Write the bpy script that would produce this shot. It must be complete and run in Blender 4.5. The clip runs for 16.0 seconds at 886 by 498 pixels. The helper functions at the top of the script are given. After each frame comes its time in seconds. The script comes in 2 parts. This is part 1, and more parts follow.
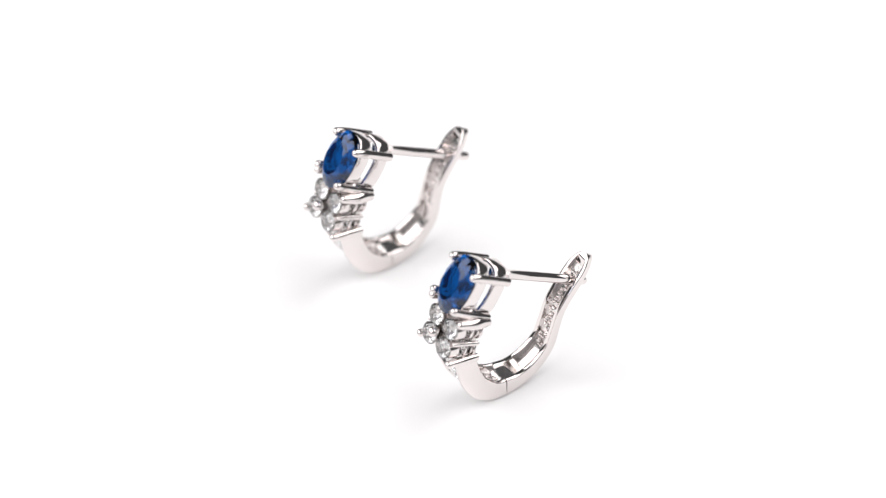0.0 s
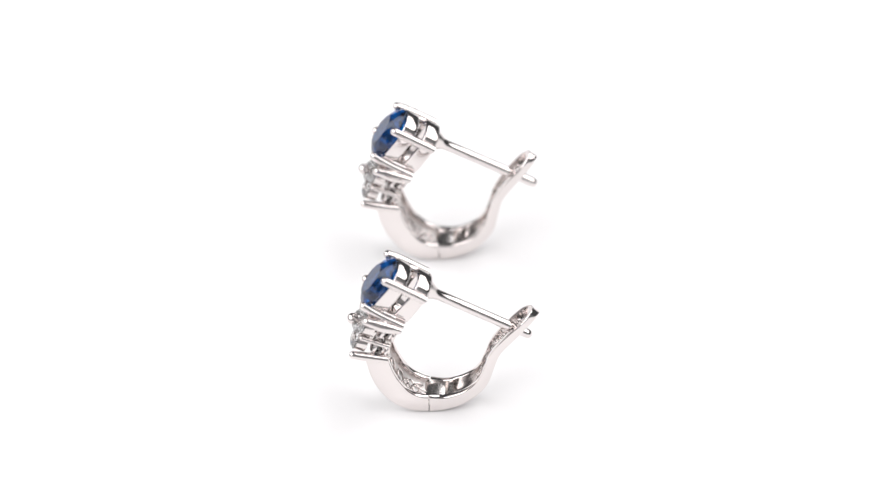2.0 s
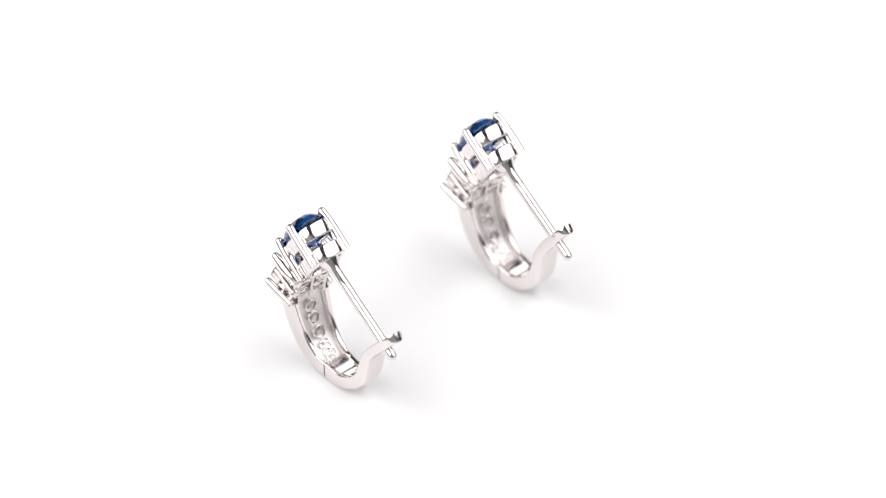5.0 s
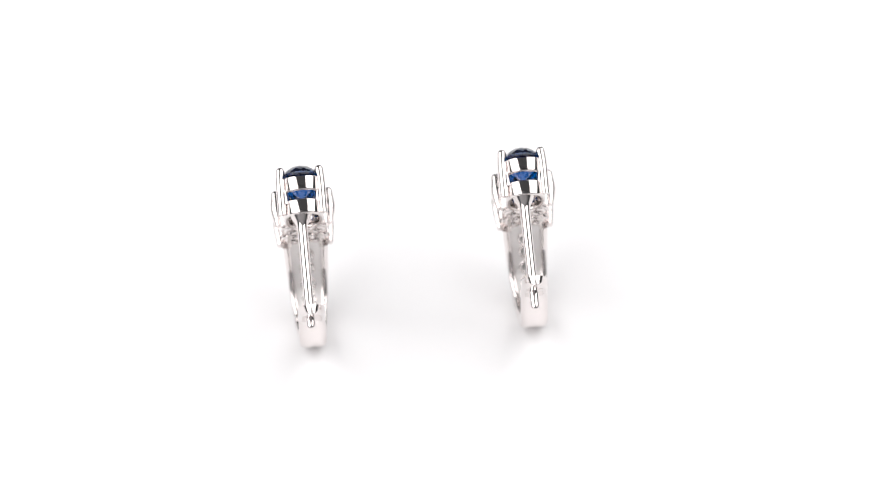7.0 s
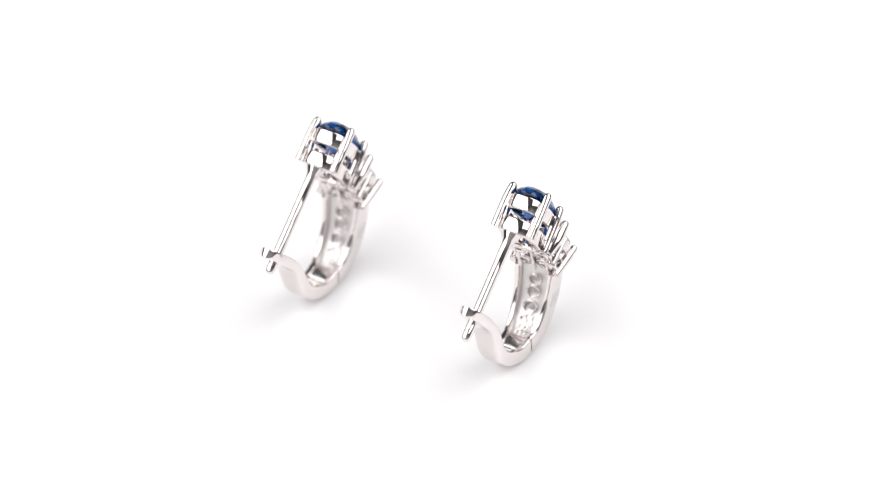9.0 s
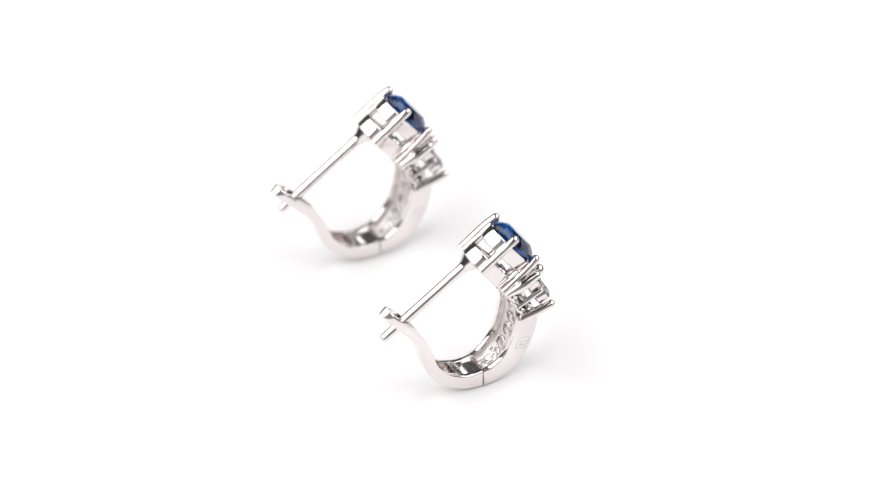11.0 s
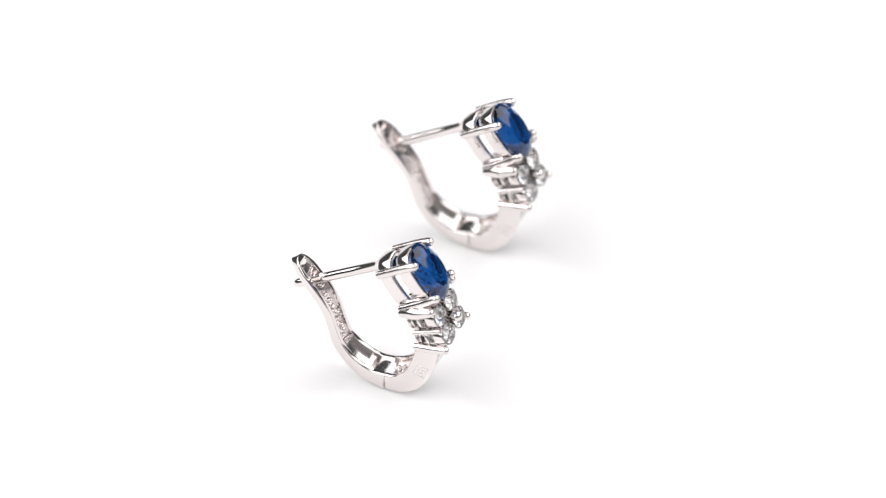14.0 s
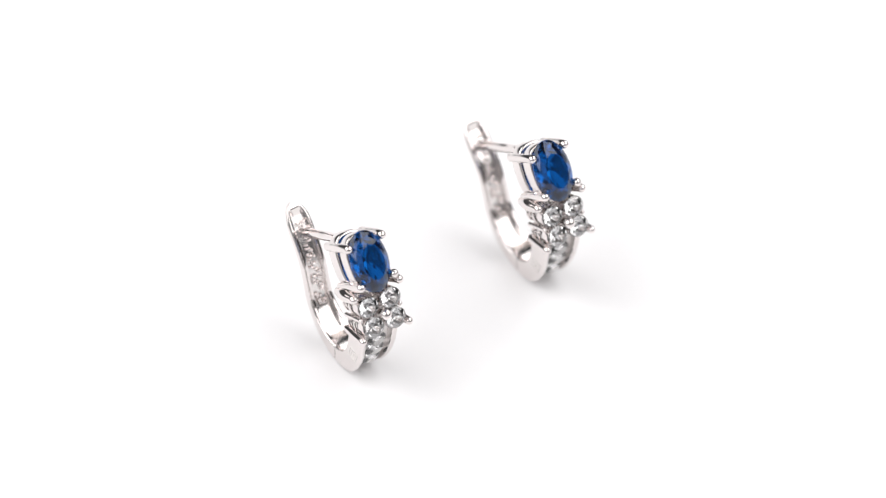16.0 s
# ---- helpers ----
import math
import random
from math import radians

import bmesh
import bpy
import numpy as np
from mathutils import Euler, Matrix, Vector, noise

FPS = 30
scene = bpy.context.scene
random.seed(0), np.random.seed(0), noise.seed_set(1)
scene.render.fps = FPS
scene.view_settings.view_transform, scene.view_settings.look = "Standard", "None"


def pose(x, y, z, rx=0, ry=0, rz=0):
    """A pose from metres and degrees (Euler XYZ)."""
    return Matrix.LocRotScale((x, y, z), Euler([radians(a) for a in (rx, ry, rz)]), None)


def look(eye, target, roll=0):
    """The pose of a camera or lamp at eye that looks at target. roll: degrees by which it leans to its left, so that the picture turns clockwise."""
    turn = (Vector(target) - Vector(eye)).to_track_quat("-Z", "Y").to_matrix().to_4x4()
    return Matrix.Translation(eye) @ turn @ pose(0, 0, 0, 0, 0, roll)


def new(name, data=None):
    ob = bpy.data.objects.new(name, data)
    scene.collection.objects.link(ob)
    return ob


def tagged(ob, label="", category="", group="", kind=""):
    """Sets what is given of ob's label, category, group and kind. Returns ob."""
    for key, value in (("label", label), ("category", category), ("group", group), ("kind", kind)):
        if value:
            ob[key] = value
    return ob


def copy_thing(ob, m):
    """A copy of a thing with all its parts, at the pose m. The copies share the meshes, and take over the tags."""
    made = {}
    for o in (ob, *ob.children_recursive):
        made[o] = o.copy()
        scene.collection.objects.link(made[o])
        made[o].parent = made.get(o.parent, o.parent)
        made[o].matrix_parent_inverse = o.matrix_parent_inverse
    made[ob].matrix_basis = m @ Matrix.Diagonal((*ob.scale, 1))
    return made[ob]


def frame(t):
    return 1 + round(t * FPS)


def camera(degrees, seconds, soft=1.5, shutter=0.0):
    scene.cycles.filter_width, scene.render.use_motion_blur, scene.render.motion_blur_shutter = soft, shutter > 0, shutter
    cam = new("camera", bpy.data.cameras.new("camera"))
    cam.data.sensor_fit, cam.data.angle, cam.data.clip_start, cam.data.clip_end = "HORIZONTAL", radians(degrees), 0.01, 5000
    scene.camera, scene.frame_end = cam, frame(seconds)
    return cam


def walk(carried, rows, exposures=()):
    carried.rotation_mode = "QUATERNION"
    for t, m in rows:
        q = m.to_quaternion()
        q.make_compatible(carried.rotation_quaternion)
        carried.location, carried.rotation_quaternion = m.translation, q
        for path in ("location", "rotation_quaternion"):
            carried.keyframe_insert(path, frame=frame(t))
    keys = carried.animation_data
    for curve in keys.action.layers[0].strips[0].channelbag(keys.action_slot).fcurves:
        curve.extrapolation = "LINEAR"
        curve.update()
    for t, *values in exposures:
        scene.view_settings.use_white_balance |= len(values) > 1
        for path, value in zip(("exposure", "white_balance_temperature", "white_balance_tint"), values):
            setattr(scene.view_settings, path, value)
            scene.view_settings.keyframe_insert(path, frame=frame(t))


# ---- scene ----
# A pair of lever-back earrings turning on a white display turntable, seen by a still camera.
MM = 0.001
cam = camera(10.71, 16.0, soft=1.15)
EYE = (0.00117, -0.30248, 0.28415)
AIM = (0.00117, 0.00696, 0.00165)
STILL = look(EYE, AIM, roll=-2.28)
walk(cam, [(0.0, STILL), (16.0, STILL)])
cam.data.dof.use_dof = True
cam.data.dof.focus_distance = 0.404
cam.data.dof.aperture_fstop = 19.0

# turntable: degrees a second, and where each earring stands on it (millimetres; degrees: turn and two small leans)
SPIN = -16.667
PAIR = ((5.509, -9.120, -150.47, -0.10, -0.41), (-4.023, 7.670, -150.73, -0.75, 0.39))

# ---- light ----
world = bpy.data.worlds.new("studio")
scene.world = world
world.use_nodes = True
bg = world.node_tree.nodes["Background"]
bg.inputs["Color"].default_value = (0.96, 0.97, 1.0, 1)
bg.inputs["Strength"].default_value = 0.07


def softbox(name, eye, target, width, height, watts, tint=(1, 1, 1)):
    data = bpy.data.lights.new(name, "AREA")
    data.shape, data.size, data.size_y, data.energy, data.color = "RECTANGLE", width, height, watts, tint
    ob = new(name, data)
    ob.matrix_world = look(eye, target)
    return ob


softbox("softbox_left", (-0.42, -0.09, 0.45), (0, 0, 0.01), 1.00, 0.60, 5.3, (1.0, 0.985, 0.99))
softbox("softbox_right", (0.37, 0.05, 0.49), (0, 0, 0.01), 0.95, 0.58, 4.35, (1.0, 0.985, 0.99))
scene.view_settings.exposure = 0.0


# ---- materials ----
def material(name):
    m = bpy.data.materials.new(name)
    m.use_nodes = True
    return m, m.node_tree.nodes, m.node_tree.links, m.node_tree.nodes["Principled BSDF"]


def rough_metal(name, colour, low, high, scale, bump):
    """Polished white metal: roughness varied by fine wear, faint casting relief."""
    m, nodes, links, bsdf = material(name)
    bsdf.inputs["Base Color"].default_value = (*colour, 1)
    bsdf.inputs["Metallic"].default_value = 1.0
    tex = nodes.new("ShaderNodeTexCoord")
    fine = nodes.new("ShaderNodeTexNoise")
    fine.inputs["Scale"].default_value, fine.inputs["Detail"].default_value = scale, 4.0
    links.new(tex.outputs["Object"], fine.inputs["Vector"])
    span = nodes.new("ShaderNodeMapRange")
    span.inputs["To Min"].default_value, span.inputs["To Max"].default_value = low, high
    links.new(fine.outputs["Fac"], span.inputs["Value"])
    links.new(span.outputs["Result"], bsdf.inputs["Roughness"])
    broad = nodes.new("ShaderNodeTexNoise")
    broad.inputs["Scale"].default_value, broad.inputs["Detail"].default_value = scale * 0.35, 2.0
    links.new(tex.outputs["Object"], broad.inputs["Vector"])
    rise = nodes.new("ShaderNodeBump")
    rise.inputs["Strength"].default_value, rise.inputs["Distance"].default_value = bump, 0.0002
    links.new(broad.outputs["Fac"], rise.inputs["Height"])
    links.new(rise.outputs["Normal"], bsdf.inputs["Normal"])
    return m


def gem(name, colour, ior, rough=0.0):
    m, nodes, links, bsdf = material(name)
    bsdf.inputs["Base Color"].default_value = (*colour, 1)
    bsdf.inputs["Transmission Weight"].default_value = 1.0
    bsdf.inputs["IOR"].default_value = ior
    bsdf.inputs["Roughness"].default_value = rough
    return m


def matt(name, colour, other, scale, rough, bump=0.0, gloss=0.5):
    m, nodes, links, bsdf = material(name)
    tex = nodes.new("ShaderNodeTexCoord")
    grain = nodes.new("ShaderNodeTexNoise")
    grain.inputs["Scale"].default_value, grain.inputs["Detail"].default_value = scale, 5.0
    links.new(tex.outputs["Object"], grain.inputs["Vector"])
    mix = nodes.new("ShaderNodeMix")
    mix.data_type = "RGBA"
    mix.inputs["A"].default_value, mix.inputs["B"].default_value = (*colour, 1), (*other, 1)
    links.new(grain.outputs["Fac"], mix.inputs["Factor"])
    links.new(mix.outputs["Result"], bsdf.inputs["Base Color"])
    bsdf.inputs["Roughness"].default_value = rough
    bsdf.inputs["Specular IOR Level"].default_value = gloss
    if bump:
        rise = nodes.new("ShaderNodeBump")
        rise.inputs["Strength"].default_value, rise.inputs["Distance"].default_value = bump, 0.0002
        links.new(grain.outputs["Fac"], rise.inputs["Height"])
        links.new(rise.outputs["Normal"], bsdf.inputs["Normal"])
    return m


SILVER = rough_metal("polished_silver", (0.800, 0.752, 0.738), 0.03, 0.09, 900, 0.30)
CAST = rough_metal("cast_silver", (0.78, 0.74, 0.715), 0.14, 0.40, 1400, 0.6)
SATIN = rough_metal("satin_silver", (0.88, 0.86, 0.85), 0.42, 0.60, 1600, 0.4)
BRUSHED = rough_metal("brushed_silver", (0.78, 0.745, 0.73), 0.14, 0.26, 1200, 0.3)
STAMP = rough_metal("stamped_silver", (0.72, 0.70, 0.68), 0.35, 0.5, 2000, 0.3)
SAPPHIRE = gem("blue_stone", (0.0010, 0.070, 0.285), 1.60)
CLEAR = gem("clear_stone", (1.0, 1.0, 1.0), 2.00, 0.01)
WHITE = matt("white_acrylic", (0.90, 0.895, 0.895), (0.87, 0.87, 0.875), 60, 0.55, 0.0, 0.25)
# grey of the added wall, set by how much it brightens front reflections
REFLECTOR_GREY = matt("reflector_grey", (0.34, 0.34, 0.345), (0.29, 0.29, 0.295), 30, 0.85, 0.05, 0.2)
GREY = matt("grey_laminate", (0.52, 0.52, 0.525), (0.45, 0.45, 0.455), 40, 0.7, 0.02, 0.2)


# ---- shapes (all in millimetres, turned into metres when linked) ----
def part(name, bm, mat, parent=None, label="", flat=False, even=False):
    """Links a bmesh as one mesh object under its thing."""
    bmesh.ops.recalc_face_normals(bm, faces=bm.faces)
    for f in bm.faces:
        f.smooth = not flat
    if not flat:
        for e in bm.edges:
            if len(e.link_faces) == 2 and e.calc_face_angle(0) > radians(42):
                e.smooth = False
    bmesh.ops.scale(bm, vec=(MM, MM, MM), verts=bm.verts)
    me = bpy.data.meshes.new(name)
    bm.to_mesh(me)
    bm.free()
    me.materials.append(mat)
    ob = new(name, me)
    if parent:
        ob.parent = parent
    if even:
        mod = ob.modifiers.new("even_normals", "WEIGHTED_NORMAL")
        mod.keep_sharp = True
    return tagged(ob, label) if label else ob


def spline(pts, n):
    """n points along a smooth curve through pts, of any dimension."""
    pts = [np.array(q, float) for q in pts]
    pts = [2 * pts[0] - pts[1], *pts, 2 * pts[-1] - pts[-2]]
    out = []
    for k in range(n):
        s = k / (n - 1) * (len(pts) - 3)
        i = min(int(s), len(pts) - 4)
        u = s - i
        a, b, c, d = pts[i:i + 4]
        out.append(0.5 * (2 * b + (c - a) * u + (2 * a - 5 * b + 4 * c - d) * u * u + (3 * b - a - 3 * c + d) * u ** 3))
    return out


def skin(bm, loops, close=False):
    """Joins loops of equal length with quads, and caps both ends."""
    rows = [[bm.verts.new(q) for q in loop] for loop in loops]
    n = len(rows[0])
    pairs = list(zip(rows, rows[1:])) + ([(rows[-1], rows[0])] if close else [])
    for a, b in pairs:
        for i in range(n):
            bm.faces.new((a[i], a[(i + 1) % n], b[(i + 1) % n], b[i]))
    if not close:
        bm.faces.new(rows[0][::-1])
        bm.faces.new(rows[-1])
    return bm


def tube(bm, path, radii, n=14):
    """A round bar along 3D points with a radius at each; its ends are rounded where the radius falls to almost nothing."""
    path = [Vector(q) for q in path]
    loops = []
    side = None
    for i, q in enumerate(path):
        way = (path[min(i + 1, len(path) - 1)] - path[max(i - 1, 0)]).normalized()
        side = (way.orthogonal() if side is None else side - side.dot(way) * way).normalized()
        over = way.cross(side)
        loops.append([q + radii[i] * (math.cos(a) * side + math.sin(a) * over) for a in (2 * math.pi * k / n for k in range(n))])
    return skin(bm, loops)


def claw(base, tip, r0, r1, bend=None, n=14, belly=0.0):
    """A prong: a tapered bar with a round bead for a tip, leaning over the stone at its end; belly swells its middle like a leaf."""
    base, tip = Vector(base), Vector(tip)
    bend = Vector(bend) if bend else Vector((0, 0, 0))
    way = (tip - base).normalized()
    path, radii = [base - way * 0.02], [r0 * 0.8]
    for k in range(7):
        u = k / 6
        path.append(base.lerp(tip, u * 0.9) + bend * max(0, u - 0.6) ** 2 * 2)
        radii.append(r0 + (r1 - r0) * u + belly * math.sin(math.pi * u) ** 1.5)
    end = path[-1]
    way = (path[-1] - path[-2]).normalized()
    for k in range(1, 7):
        a = k / 6 * math.pi / 2
        path.append(end + way * r1 * 1.05 * math.sin(a))
        radii.append(max(r1 * math.cos(a), 0.012))
    return tube(bmesh.new(), path, radii, n)


def oval_ring(bm, frame_at, a, b, wall, low, high, n=40, flare=1.0, square=2.0):
    """An upright oval band between two depths, in a setting's own frame."""
    loops = []
    for k in range(n):
        t = 2 * math.pi * k / n
        c, s = math.cos(t), math.sin(t)
        c, s = math.copysign(abs(c) ** (2 / square), c), math.copysign(abs(s) ** (2 / square), s)
        e = wall * 0.36
        f, g = e * 0.5, e * 0.134
        pts = []
        for (w, h) in ((0, low + e), (g, low + f), (f, low + g), (e, low), (wall - e, low), (wall - g, low + f), (wall, low + e),
                       (wall, high - e), (wall - g, high - f), (wall - e, high), (e, high), (f, high - g), (g, high - f), (0, high - e)):
            grow = 1 + (flare - 1) * (h - low) / (high - low)
            pts.append(frame_at((a * grow - w) * c, (b * grow - w) * s, h))
        loops.append(pts)
    return skin(bm, loops, close=True)


def brilliant(frame_at, a, b, top, deep, table=0.56, n=8):
    """A faceted stone with table, crown, girdle and pavilion."""
    bm = bmesh.new()
    rings = [(table, top, 0, n), (0.80, top * 0.64, 0.5, n), (0.93, top * 0.30, 0.25, 2 * n), (1.0, 0.05, 0, 2 * n), (1.0, -0.05, 0, 2 * n), (0.66, -deep * 0.44, 0.5, n), (0.30, -deep * 0.78, 0, n), (0.03, -deep, 0, 4)]
    for scale, h, turn, count in rings:
        for k in range(count):
            t = 2 * math.pi * (k + turn) / count
            bm.verts.new(frame_at(a * scale * math.cos(t), b * scale * math.sin(t), h))
    bmesh.ops.convex_hull(bm, input=bm.verts)
    bmesh.ops.dissolve_limit(bm, angle_limit=radians(1.0), verts=bm.verts, edges=bm.edges)
    return bm


def setting_frame(origin, tilt):
    """Maps (down the face, sideways, outwards) of a face tilted up by that many degrees to the earring's own axes."""
    c, s = math.cos(radians(tilt)), math.sin(radians(tilt))
    ox, oy, oz = origin
    return lambda d, y, n: (ox + n * c + d * s, oy + y, oz + n * s - d * c)


# ---- unseen tabletop, added reflector wall and turntable ----
def build_surroundings():
    # tabletop out of view, its grey chosen to darken low reflections past the turntable
    bm = bmesh.new()
    skin(bm, [[(x, -700, z), (x, 500, z), (x, 500, z - 24), (x, -700, z - 24)] for x, z in ((-800, -12), (800, -12))])
    ground = part("ground", bm, GREY)
    tagged(ground, "unseen matt light grey tabletop under the turntable, toned for the reflections", "table", kind="structure")

    # unseen wall behind the camera, added to lift reflections in front-facing metal and stones
    bm = bmesh.new()
    skin(bm, [[(x, -600, -11.5), (x, -594, -11.5), (x, -594, 1000), (x, -600, 1000)] for x in (-800, 800)])
    wall = part("reflector_wall", bm, REFLECTOR_GREY)
    tagged(wall, "added unseen grey wall behind the camera, a reflector for the metal and stones", "wall", kind="structure")

    bm = bmesh.new()
    n, r = 128, 130.0
    loops = []
    for rad, z in ((r - 3, -11.9), (r, -11.0), (r, -1.2), (r - 0.35, -0.35), (r - 1.2, 0.0)):
        loops.append([(rad * math.cos(2 * math.pi * k / n), rad * math.sin(2 * math.pi * k / n), z) for k in range(n)])
    skin(bm, loops)
    table = part("turntable", bm, WHITE)
    return tagged(table, "round white acrylic display turntable, slowly turning", "turntable")


# ---- one earring ----
# side profile: inner and outer line of the hoop, forward and up
FRONT_IN = ((0.05, 1.80), (0.70, 1.95), (1.45, 2.45), (2.20, 3.40), (2.85, 4.90), (3.30, 6.62))
FRONT_OUT = ((0.05, 0.05), (1.50, 0.26), (3.00, 1.16), (4.15, 2.70), (4.90, 4.60), (5.35, 7.00))
BACK_IN = ((-0.05, 1.78), (-1.42, 1.72), (-2.95, 2.35), (-4.10, 3.50), (-4.72, 5.00), (-5.30, 6.70), (-6.30, 8.30), (-7.50, 9.80), (-8.85, 11.30))
BACK_OUT = ((-0.05, 0.05), (-1.40, 0.15), (-2.80, 0.64), (-4.05, 1.58), (-5.05, 2.98), (-5.65, 4.95), (-6.20, 6.60), (-7.60, 8.50), (-9.48, 10.78))


def rail(bm, inner, outer, y0, y1, n=34):
    """A bar following the hoop between two sideways planes, its outer and inner corners rounded."""
    loops = []
    sign = 1 if y1 > 0 else -1
    for k, (a, b) in enumerate(zip(spline(inner, n), spline(outer, n))):
        a, b = Vector(a), Vector(b)
        deep = (b - a).length
        t = (b - a) / deep
        wide = sign * 0.60 * k / (n - 1)
        lo, hi = min(y0 + wide * 0.8, y1 + wide), max(y0 + wide * 0.8, y1 + wide)
        pts = []
        for du, y in ((0.00, lo + 0.10), (0.00, hi - 0.22), (0.035, hi - 0.10), (0.10, hi - 0.035), (0.22, hi), (deep - 0.24, hi), (deep - 0.12, hi - 0.03),
                      (deep - 0.04, hi - 0.10), (deep, hi - 0.22), (deep, lo + 0.20), (deep - 0.10, lo), (0.10, lo), (0.03, lo + 0.03)):
            q = a + t * du
            pts.append((q.x, y, q.y))
        if sign < 0:
            pts = [(x, lo + hi - y, z) for x, y, z in pts]
        loops.append(pts)
    return skin(bm, loops)


def build_earring():
    thing = new("earring")
    thing.empty_display_size = 0.004
    HW = 1.38

    # front half of the hoop: two polished rails, a pierced web between them and a row of channel-set stones
    for sign in (1, -1):
        part("hoop_rail", rail(bmesh.new(), FRONT_IN, FRONT_OUT, sign * 0.92, sign * HW), SILVER, thing, even=True)
    mid_in = [Vector(a).lerp(Vector(b), 0.30) for a, b in zip(spline(FRONT_IN, 24), spline(FRONT_OUT, 24))]
    mid_out = [Vector(a).lerp(Vector(b), 0.62) for a, b in zip(spline(FRONT_IN, 24), spline(FRONT_OUT, 24))]
    bm = bmesh.new()
    skin(bm, [[(a.x, -0.95 - w, a.y), (a.x, 0.95 + w, a.y), (b.x, 0.95 + w, b.y), (b.x, -0.95 - w, b.y)] for w, a, b in zip(np.linspace(0, 0.42, 24), mid_in, mid_out)])
    part("hoop_web", bm, SATIN, thing, "pierced matt inner web of the hoop")
    for k, u in enumerate((0.55, 0.72, 0.89)):
        i = round(u * 23)
        a, b = mid_in[i], mid_out[i]
        out = (b - a).normalized()
        tilt = math.degrees(math.atan2(out.y, out.x))
        inner = setting_frame((a.x, 0, a.y), tilt)
        bm = bmesh.new()
        oval_ring(bm, inner, 0.64, 0.68, 0.17, -0.30, 0.10, 24)
        part("stone_hole", bm, SILVER, thing, "bright round rim of a pierced hole")
        part("pavilion_stone", brilliant(setting_frame((a.x + out.x * 0.02, 0, a.y + out.y * 0.02), tilt + 180), 0.46, 0.48, 0.14, 0.12, 0.3), CLEAR, thing, flat=True)
        outer = setting_frame((b.x + out.x * 0.35, 0, b.y + out.y * 0.35), tilt)
        part("channel_stone", brilliant(outer, 0.78, 0.98, 0.28, 0.34), CLEAR, thing, "small round clear stone", flat=True)

    bm = bmesh.new()
    for u, y, wide, tall in ((0.15, 0.28, 0.42, 0.30), (0.20, -0.32, 0.46, 0.34), (0.27, 0.10, 0.40, 0.52), (0.34, -0.25, 0.36, 0.40), (0.40, 0.30, 0.34, 0.36), (0.44, -0.12, 0.30, 0.42)):
        i = round(u * 23)
        a, b = mid_in[i], mid_out[i]
        out = (b - a).normalized()
        at = setting_frame((a.x, y, a.y), math.degrees(math.atan2(out.y, out.x)) + 30 * y)
        oval_ring(bm, at, wide, tall, 0.15, -0.16 - 0.1 * abs(y), 0.10, 18)
    part("inner_scroll", bm, SILVER, thing, "irregular cast scrollwork inside the hoop")

    # hinge: a block on the front half under a smooth curved cover, and a narrow wall on the lever
    bm = bmesh.new()
    skin(bm, [[(x, -0.93, z0), (x, 0.93, z0), (x, 0.93, z1), (x, -0.93, z1)] for x, z0, z1 in ((-0.75, 0.45, 1.0), (0.1, 0.42, 1.0), (0.75, 0.55, 1.2))])
    part("hinge_block", bm, CAST, thing)
    bm = bmesh.new()
    loops = []
    for k in range(19):
        a = math.pi * (0.04 + 0.92 * k / 18)
        x, z = -0.48 + 1.30 * math.cos(a), 0.80 + 0.72 * math.sin(a)
        loops.append([(x, -0.96, z), (x, 0.96, z), (-0.42 + 0.9 * math.cos(a), 0.96, 0.7 + 0.5 * math.sin(a)), (-0.42 + 0.9 * math.cos(a), -0.96, 0.7 + 0.5 * math.sin(a))])
    part("hinge_barrel", skin(bm, loops), BRUSHED, thing, "smooth rounded hinge barrel")
    bm = bmesh.new()
    skin(bm, [[(x, -0.97, 1.0), (x, 0.97, 1.0), (x, 0.97, z), (x, -0.97, z)] for x, z in ((-1.55, 1.55), (-1.62, 1.62), (-1.95, 1.72), (-2.02, 1.66))])
    part("cross_wall", bm, CAST, thing, "narrow wall across the hollow lever")

    # lever: a spoon-shaped bar, hollow on its inner side, rounded at the free end
    n, fine = 52, 150
    ins, outs = spline(BACK_IN, n), spline(BACK_OUT, n)
    loops = []
    for k, (a, b) in enumerate(zip(spline(BACK_IN, fine), spline(BACK_OUT, fine))):
        u = k / (fine - 1)
        if u < 0.87 and k % 3:
            continue
        a, b = Vector(a), Vector(b)
        deep = (b - a).length
        t = (b - a) / deep
        hw = HW - 0.02 - 0.20 * min(1, u * 2.5)
        if u > 0.88:
            v = (u - 0.88) / 0.12
            hw *= math.sqrt(max(1 - v * v * 0.995, 0.004))
        rim = min(0.46, hw * 0.40)
        hollow = 0.45 * deep * min(1, max(0, (0.965 - u) / 0.03))
        e = min(0.18, deep * 0.2, hw * 0.2)
        r = min(0.16 + 0.34 * min(1, u * 3), deep * 0.42, hw * 0.5)
        half = [(deep, hw - r), (deep - r * 0.076, hw - r * 0.617), (deep - r * 0.293, hw - r * 0.293), (deep - r * 0.617, hw - r * 0.076), (deep - r, hw), (e, hw), (e * 0.5, hw - e * 0.13), (e * 0.13, hw - e * 0.5), (0, hw - e), (0, hw - rim + e * 0.2),
                (e * 0.2, hw - rim), (hollow, hw - rim), (hollow, (hw - rim) * 0.5)]
        ring = [(d, -y) for d, y in half] + [(d, y) for d, y in reversed(half)]
        loops.append([(a.x + t.x * d, y, a.y + t.y * d) for d, y in ring])
    lever = part("lever", skin(bmesh.new(), loops), SILVER, thing, "polished hollow-backed lever closure", even=True)
    bm = bmesh.new()
    strip = []
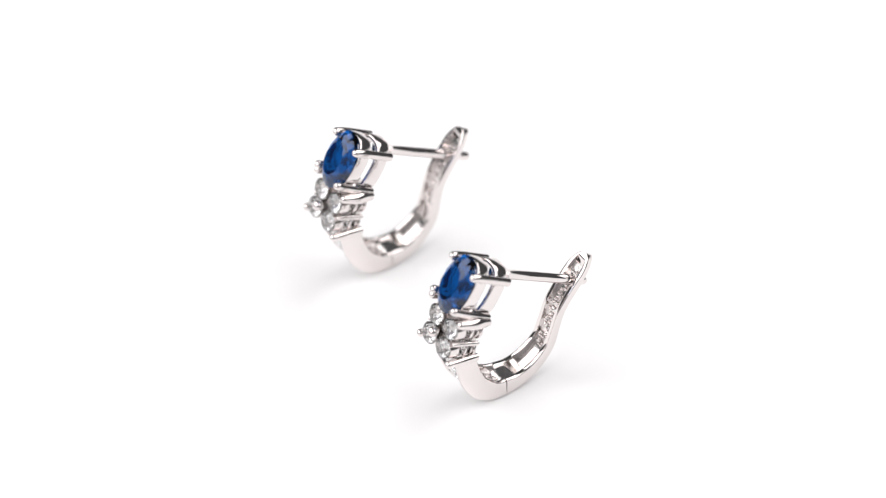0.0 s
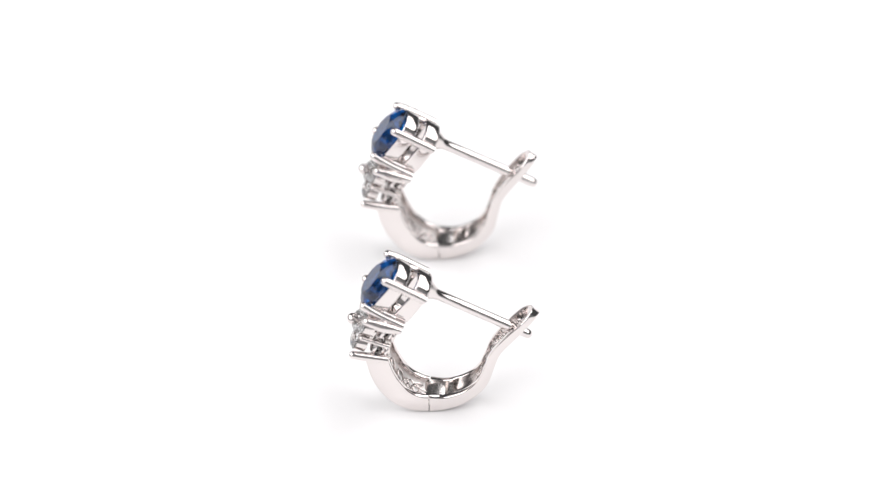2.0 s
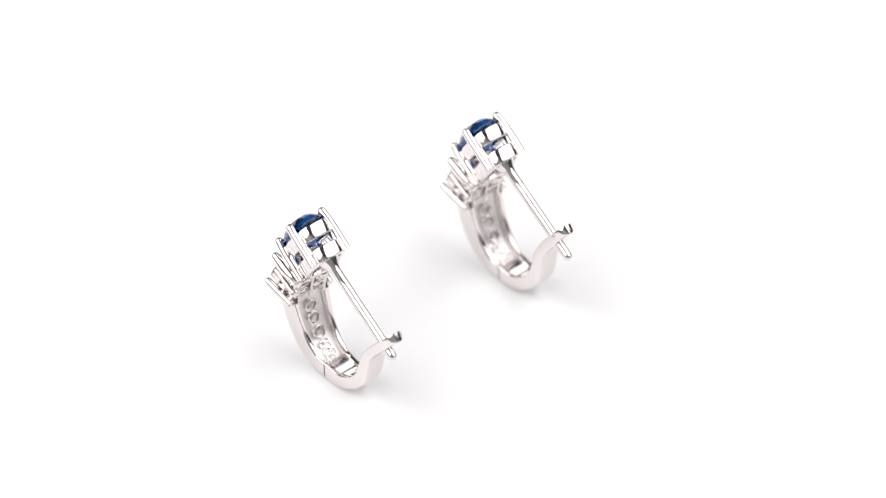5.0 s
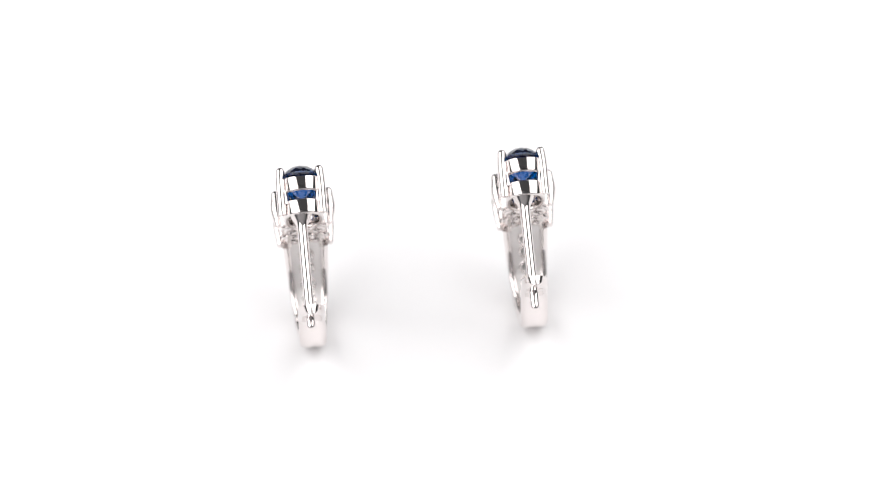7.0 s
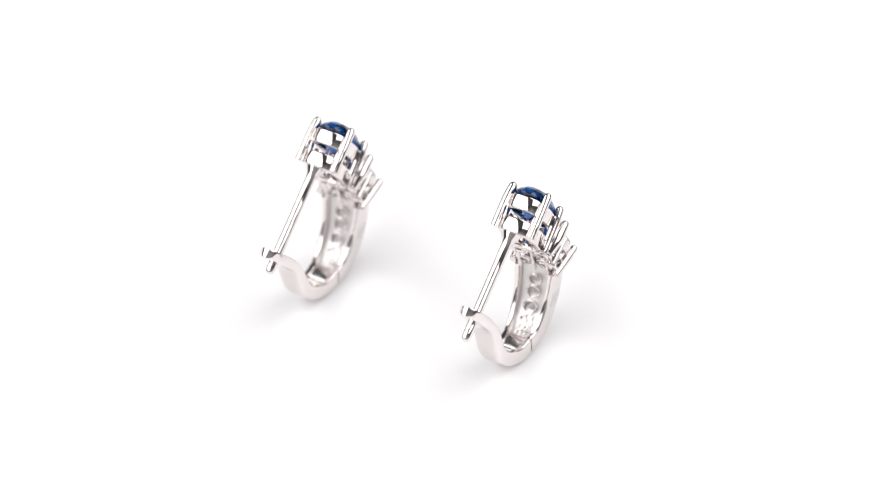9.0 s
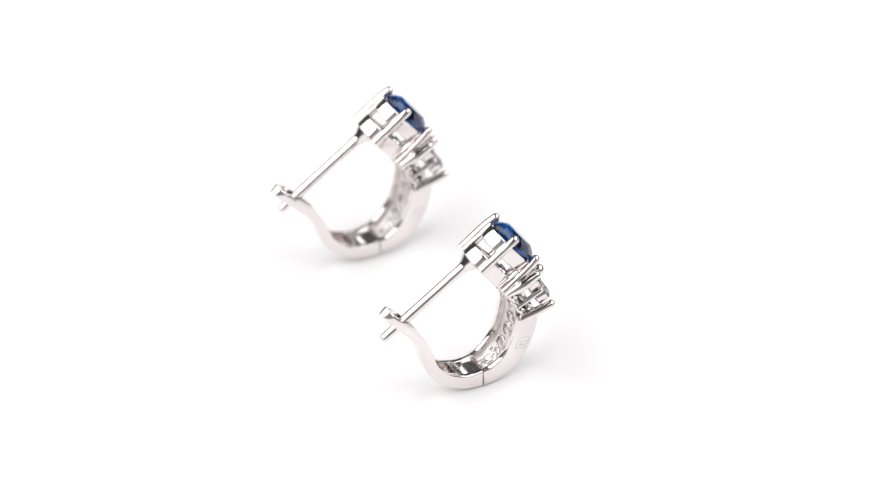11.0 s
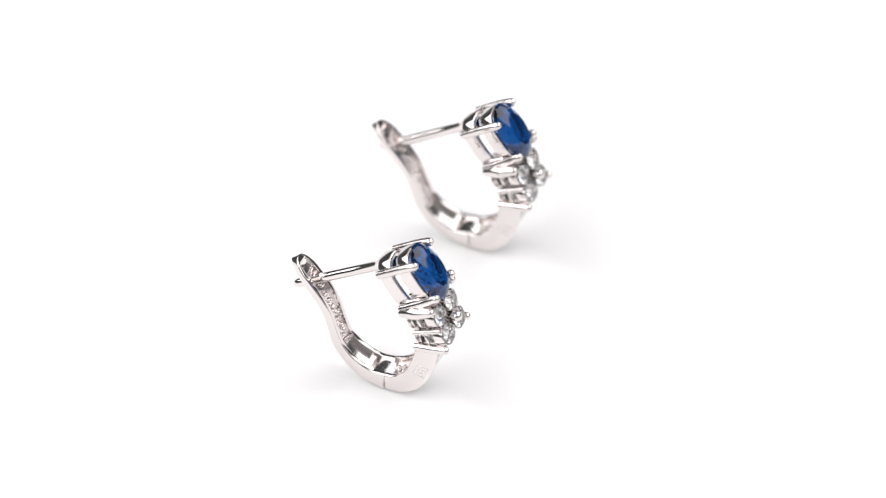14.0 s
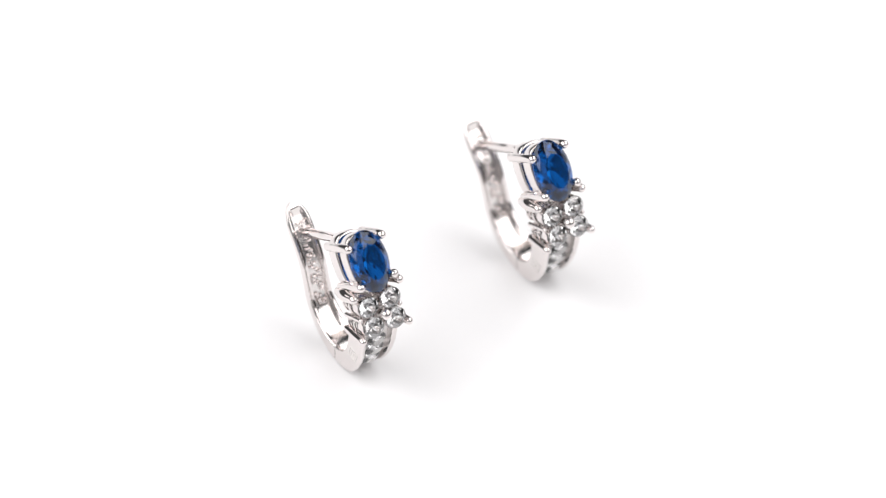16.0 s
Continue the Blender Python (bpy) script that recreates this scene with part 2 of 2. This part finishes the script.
    for k in range(2, 50):
        a, b = Vector(ins[k]), Vector(outs[k])
        v = max(0, (k / (n - 1) - 0.88) / 0.12)
        w = (HW - 0.02 - 0.20 * min(1, k / (n - 1) * 2.5)) * math.sqrt(1 - v * v)
        w -= min(0.46, w * 0.40) + 0.01
        q, q2 = a.lerp(b, 0.41), a.lerp(b, 0.50)
        strip.append([(q.x, -w, q.y), (q.x, w, q.y), (q2.x, w, q2.y), (q2.x, -w, q2.y)])
    part("lever_lining", skin(bm, strip), BRUSHED, lever, "matt cast floor of the hollow lever")
    bm = bmesh.new()
    for k in range(44):
        i = 20 + k * 0.62
        a, b = Vector(ins[int(i)]), Vector(outs[int(i)])
        q = a.lerp(b, 0.38)
        out = (b - a).normalized()
        at = setting_frame((q.x, random.uniform(-0.40, 0.40), q.y), math.degrees(math.atan2(out.y, out.x)) + 180 + random.uniform(-25, 25))
        oval_ring(bm, at, random.uniform(0.18, 0.34), random.uniform(0.16, 0.30), 0.12, -0.1, random.uniform(0.02, 0.11), 12)
    part("filigree", bm, SILVER, lever, "cast scrollwork inside the lever")

    # ear post: a straight round wire from the setting through the lever
    post0, tip = Vector((-0.50, 0.22, 13.10)), Vector((-8.80, 0.14, 8.18))
    way = (tip - post0).normalized()
    path = [post0 - way * 0.75, post0 - way * 0.3, post0 + way * 0.1, post0 + way * 0.5]
    radii = [1.00, 0.84, 0.60, 0.46]
    for u in (0.3, 0.6, 0.8):
        path.append(post0.lerp(tip, u))
        radii.append(0.43)
    path += [tip - way * 1.0, tip - way * 0.5, tip - way * 0.25, tip - way * 0.12, tip - way * 0.04, tip]
    radii += [0.42, 0.41, 0.385, 0.33, 0.22, 0.05]
    part("ear_post", tube(bmesh.new(), path, radii, 20), SILVER, thing, "straight round wire ear post")

    # oval setting with four prongs
    face = setting_frame((4.46, 0, 14.32), 32.9)
    stone = setting_frame(face(0, 0.03, -0.64), 32.9)
    part("oval_stone", brilliant(stone, 2.80, 1.80, 0.84, 1.72, 0.58, 12), SAPPHIRE, thing, "deep blue oval faceted stone", flat=True)
    part("setting_ring", oval_ring(bmesh.new(), face, 2.60, 1.74, 0.34, -2.20, -0.92, 64, 1.02, 2.7), SILVER, thing, even=True)
    part("setting_ring", oval_ring(bmesh.new(), face, 2.62, 1.76, 0.46, -4.32, -2.95, 64, 1.0, 2.7), SILVER, thing, even=True)
    for d, y in ((-1.86, 1.84), (-1.86, -1.68), (1.86, 1.76), (1.86, -1.76)):
        part("gallery_web", claw(face(d * 0.90, y * 0.84, -3.2), face(d * 0.90, y * 0.84, -2.0), 0.42, 0.36), SILVER, thing)
        inward = Vector(face(-d * 0.16, -y * 0.16, 0)) - Vector(face(0, 0, 0))
        part("prong", claw(face(d, y, -4.15), face(d, y, 0.10), 0.38, 0.39 if d < 0 else 0.40, inward), SILVER, thing)

    # cluster of four round clear stones under it
    bloom = setting_frame((6.0, 0, 9.55), 22.5)
    for d in (-0.95, 0.95):
        for y in (-1.10, 1.10):
            cup = lambda a, b, c, d=d, y=y: bloom(d + a * 0.98, y + b, c)
            part("round_stone", brilliant(lambda a, b, c, cup=cup: cup(a, b, c - 0.36), 0.98, 1.04, 0.36, 0.84, 0.55, 8), CLEAR, thing, "small round clear stone", flat=True)
            for size, wall, low, high in ((0.98, 0.20, -1.34, -0.36), (0.96, 0.24, -2.20, -1.90), (0.94, 0.30, -3.20, -2.92)):
                part("stone_cup", oval_ring(bmesh.new(), cup, size, size * 1.05, wall, low, high, 28), SILVER, thing)
    # bead on a stalk between the four stones
    path = [bloom(0, 0, -3.0), bloom(0, 0, -0.2)]
    radii = [0.26, 0.26]
    for k in range(13):
        a = math.pi * (0.17 + 0.83 * k / 12)
        path.append(bloom(0, 0, 0.36 - 0.50 * math.cos(a)))
        radii.append(max(0.50 * math.sin(a), 0.012))
    part("centre_bead", tube(bmesh.new(), path, radii, 20), SILVER, thing, "round bead between the four stones")
    for sign in (1, -1):
        part("prong", claw((2.1, sign * 2.20, 10.4), (5.20, sign * 2.30, 11.60), 0.30, 0.40, belly=0.24), SILVER, thing)
        part("prong", claw((3.36, sign * 2.12, 6.95), (6.55, sign * 2.36, 7.72), 0.33, 0.36, belly=0.06), SILVER, thing)
        part("prong", claw(bloom(0.05, sign * 1.98, -3.1), bloom(0.05, sign * 1.98, -0.35), 0.22, 0.22), SILVER, thing)
    # strips joining hoop, cluster and oval setting on the inner side
    inner = spline(((3.30, 6.62), (3.15, 8.0), (2.75, 9.4), (2.05, 10.75)), 12)
    for y0, y1 in ((-1.50, -1.22), (1.22, 1.50), (-0.14, 0.14)):
        bm = bmesh.new()
        skin(bm, [[(x - 0.05, y0, z), (x - 0.05, y1, z), (x + 0.42, y1, z + 0.1), (x + 0.42, y0, z + 0.1)] for x, z in inner])
        part("back_strip", bm, CAST, thing)
    for d in (-0.95, 0.95):
        for y in (-1.10, 1.10):
            at = lambda a, b, c, d=d, y=y: bloom(d + a, y + b, -2.35 - c)
            part("pavilion_stone", brilliant(at, 0.68, 0.72, 0.40, 0.3), CLEAR, thing, flat=True)
            part("stone_seat", oval_ring(bmesh.new(), at, 0.88, 0.92, 0.40, 0.30, 0.95, 24, 0.72), SILVER, thing, "rounded cast seat behind a stone")

    # hallmark: a small engraved square
    bm = bmesh.new()
    side_in, side_out = spline(FRONT_IN, 101), spline(FRONT_OUT, 101)

    def flank(u, v, lift):
        i = u * 100
        k = min(int(i), 99)
        a = Vector(side_in[k]).lerp(Vector(side_in[k + 1]), i - k)
        b = Vector(side_out[k]).lerp(Vector(side_out[k + 1]), i - k)
        q = a.lerp(b, v)
        return (q.x, -HW - 0.60 * u - lift, q.y)

    for u0, u1, v0, v1 in ((-0.5, 0.5, -0.5, -0.40), (-0.5, 0.5, 0.40, 0.5), (-0.5, -0.40, -0.40, 0.40), (0.40, 0.5, -0.40, 0.40),
                           (-0.24, 0.24, -0.26, -0.14), (-0.24, -0.12, -0.1, 0.26), (-0.05, 0.24, 0.02, 0.13), (0.12, 0.24, 0.16, 0.28)):
        skin(bm, [[flank(0.70 + 0.145 * u, 0.55 + 0.56 * v, h) for u, v in ((u0, v0), (u1, v0), (u1, v1), (u0, v1))] for h in (-0.06, 0.012)])
    part("hallmark", bm, STAMP, thing, "small square stamped hallmark")
    return tagged(thing, "silver lever-back earring with blue oval stone and clear cluster", "earring", group="pair of earrings")


# small unevenness of the turntable's drive: seconds, degrees ahead or behind
WAVER = ((0, 0.00), (1, -0.22), (2.5, -0.36), (4, 0.26), (6.5, -0.06), (7.5, 0.52), (9, 0.18), (11.5, 0.22), (12.5, -0.10), (14.3, -0.37), (16, -0.06))


def turned(t):
    return SPIN * t + float(np.interp(t, [a for a, _ in WAVER], [b for _, b in WAVER]))


def stand(x, y, yaw, lean, nod, t):
    return pose(0, 0, 0, 0, 0, turned(t)) @ pose(x * MM, y * MM, 0.00004, 0, 0, yaw) @ pose(0, 0, 0, lean) @ pose(0, 0, 0, 0, nod)


turntable = build_surroundings()
earring = build_earring()
twin = copy_thing(earring, stand(*PAIR[1], 0))


def swing(thing, degrees):
    """Turns the lever about its hinge: one closes a little further than the other."""
    for ob in thing.children:
        if ob.name.startswith("lever"):
            pivot = Matrix.Translation((-0.0003, 0, 0.0010))
            ob.matrix_basis = pivot @ pose(0, 0, 0, 0, degrees, 0) @ pivot.inverted()


swing(earring, -0.2)
swing(twin, 3.2)


def motions():
    times = [k * 0.5 for k in range(33)]
    walk(turntable, [(t, pose(0, 0, 0, 0, 0, turned(t))) for t in times])
    walk(earring, [(t, stand(*PAIR[0], t)) for t in times])
    walk(twin, [(t, stand(*PAIR[1], t)) for t in times])


motions()
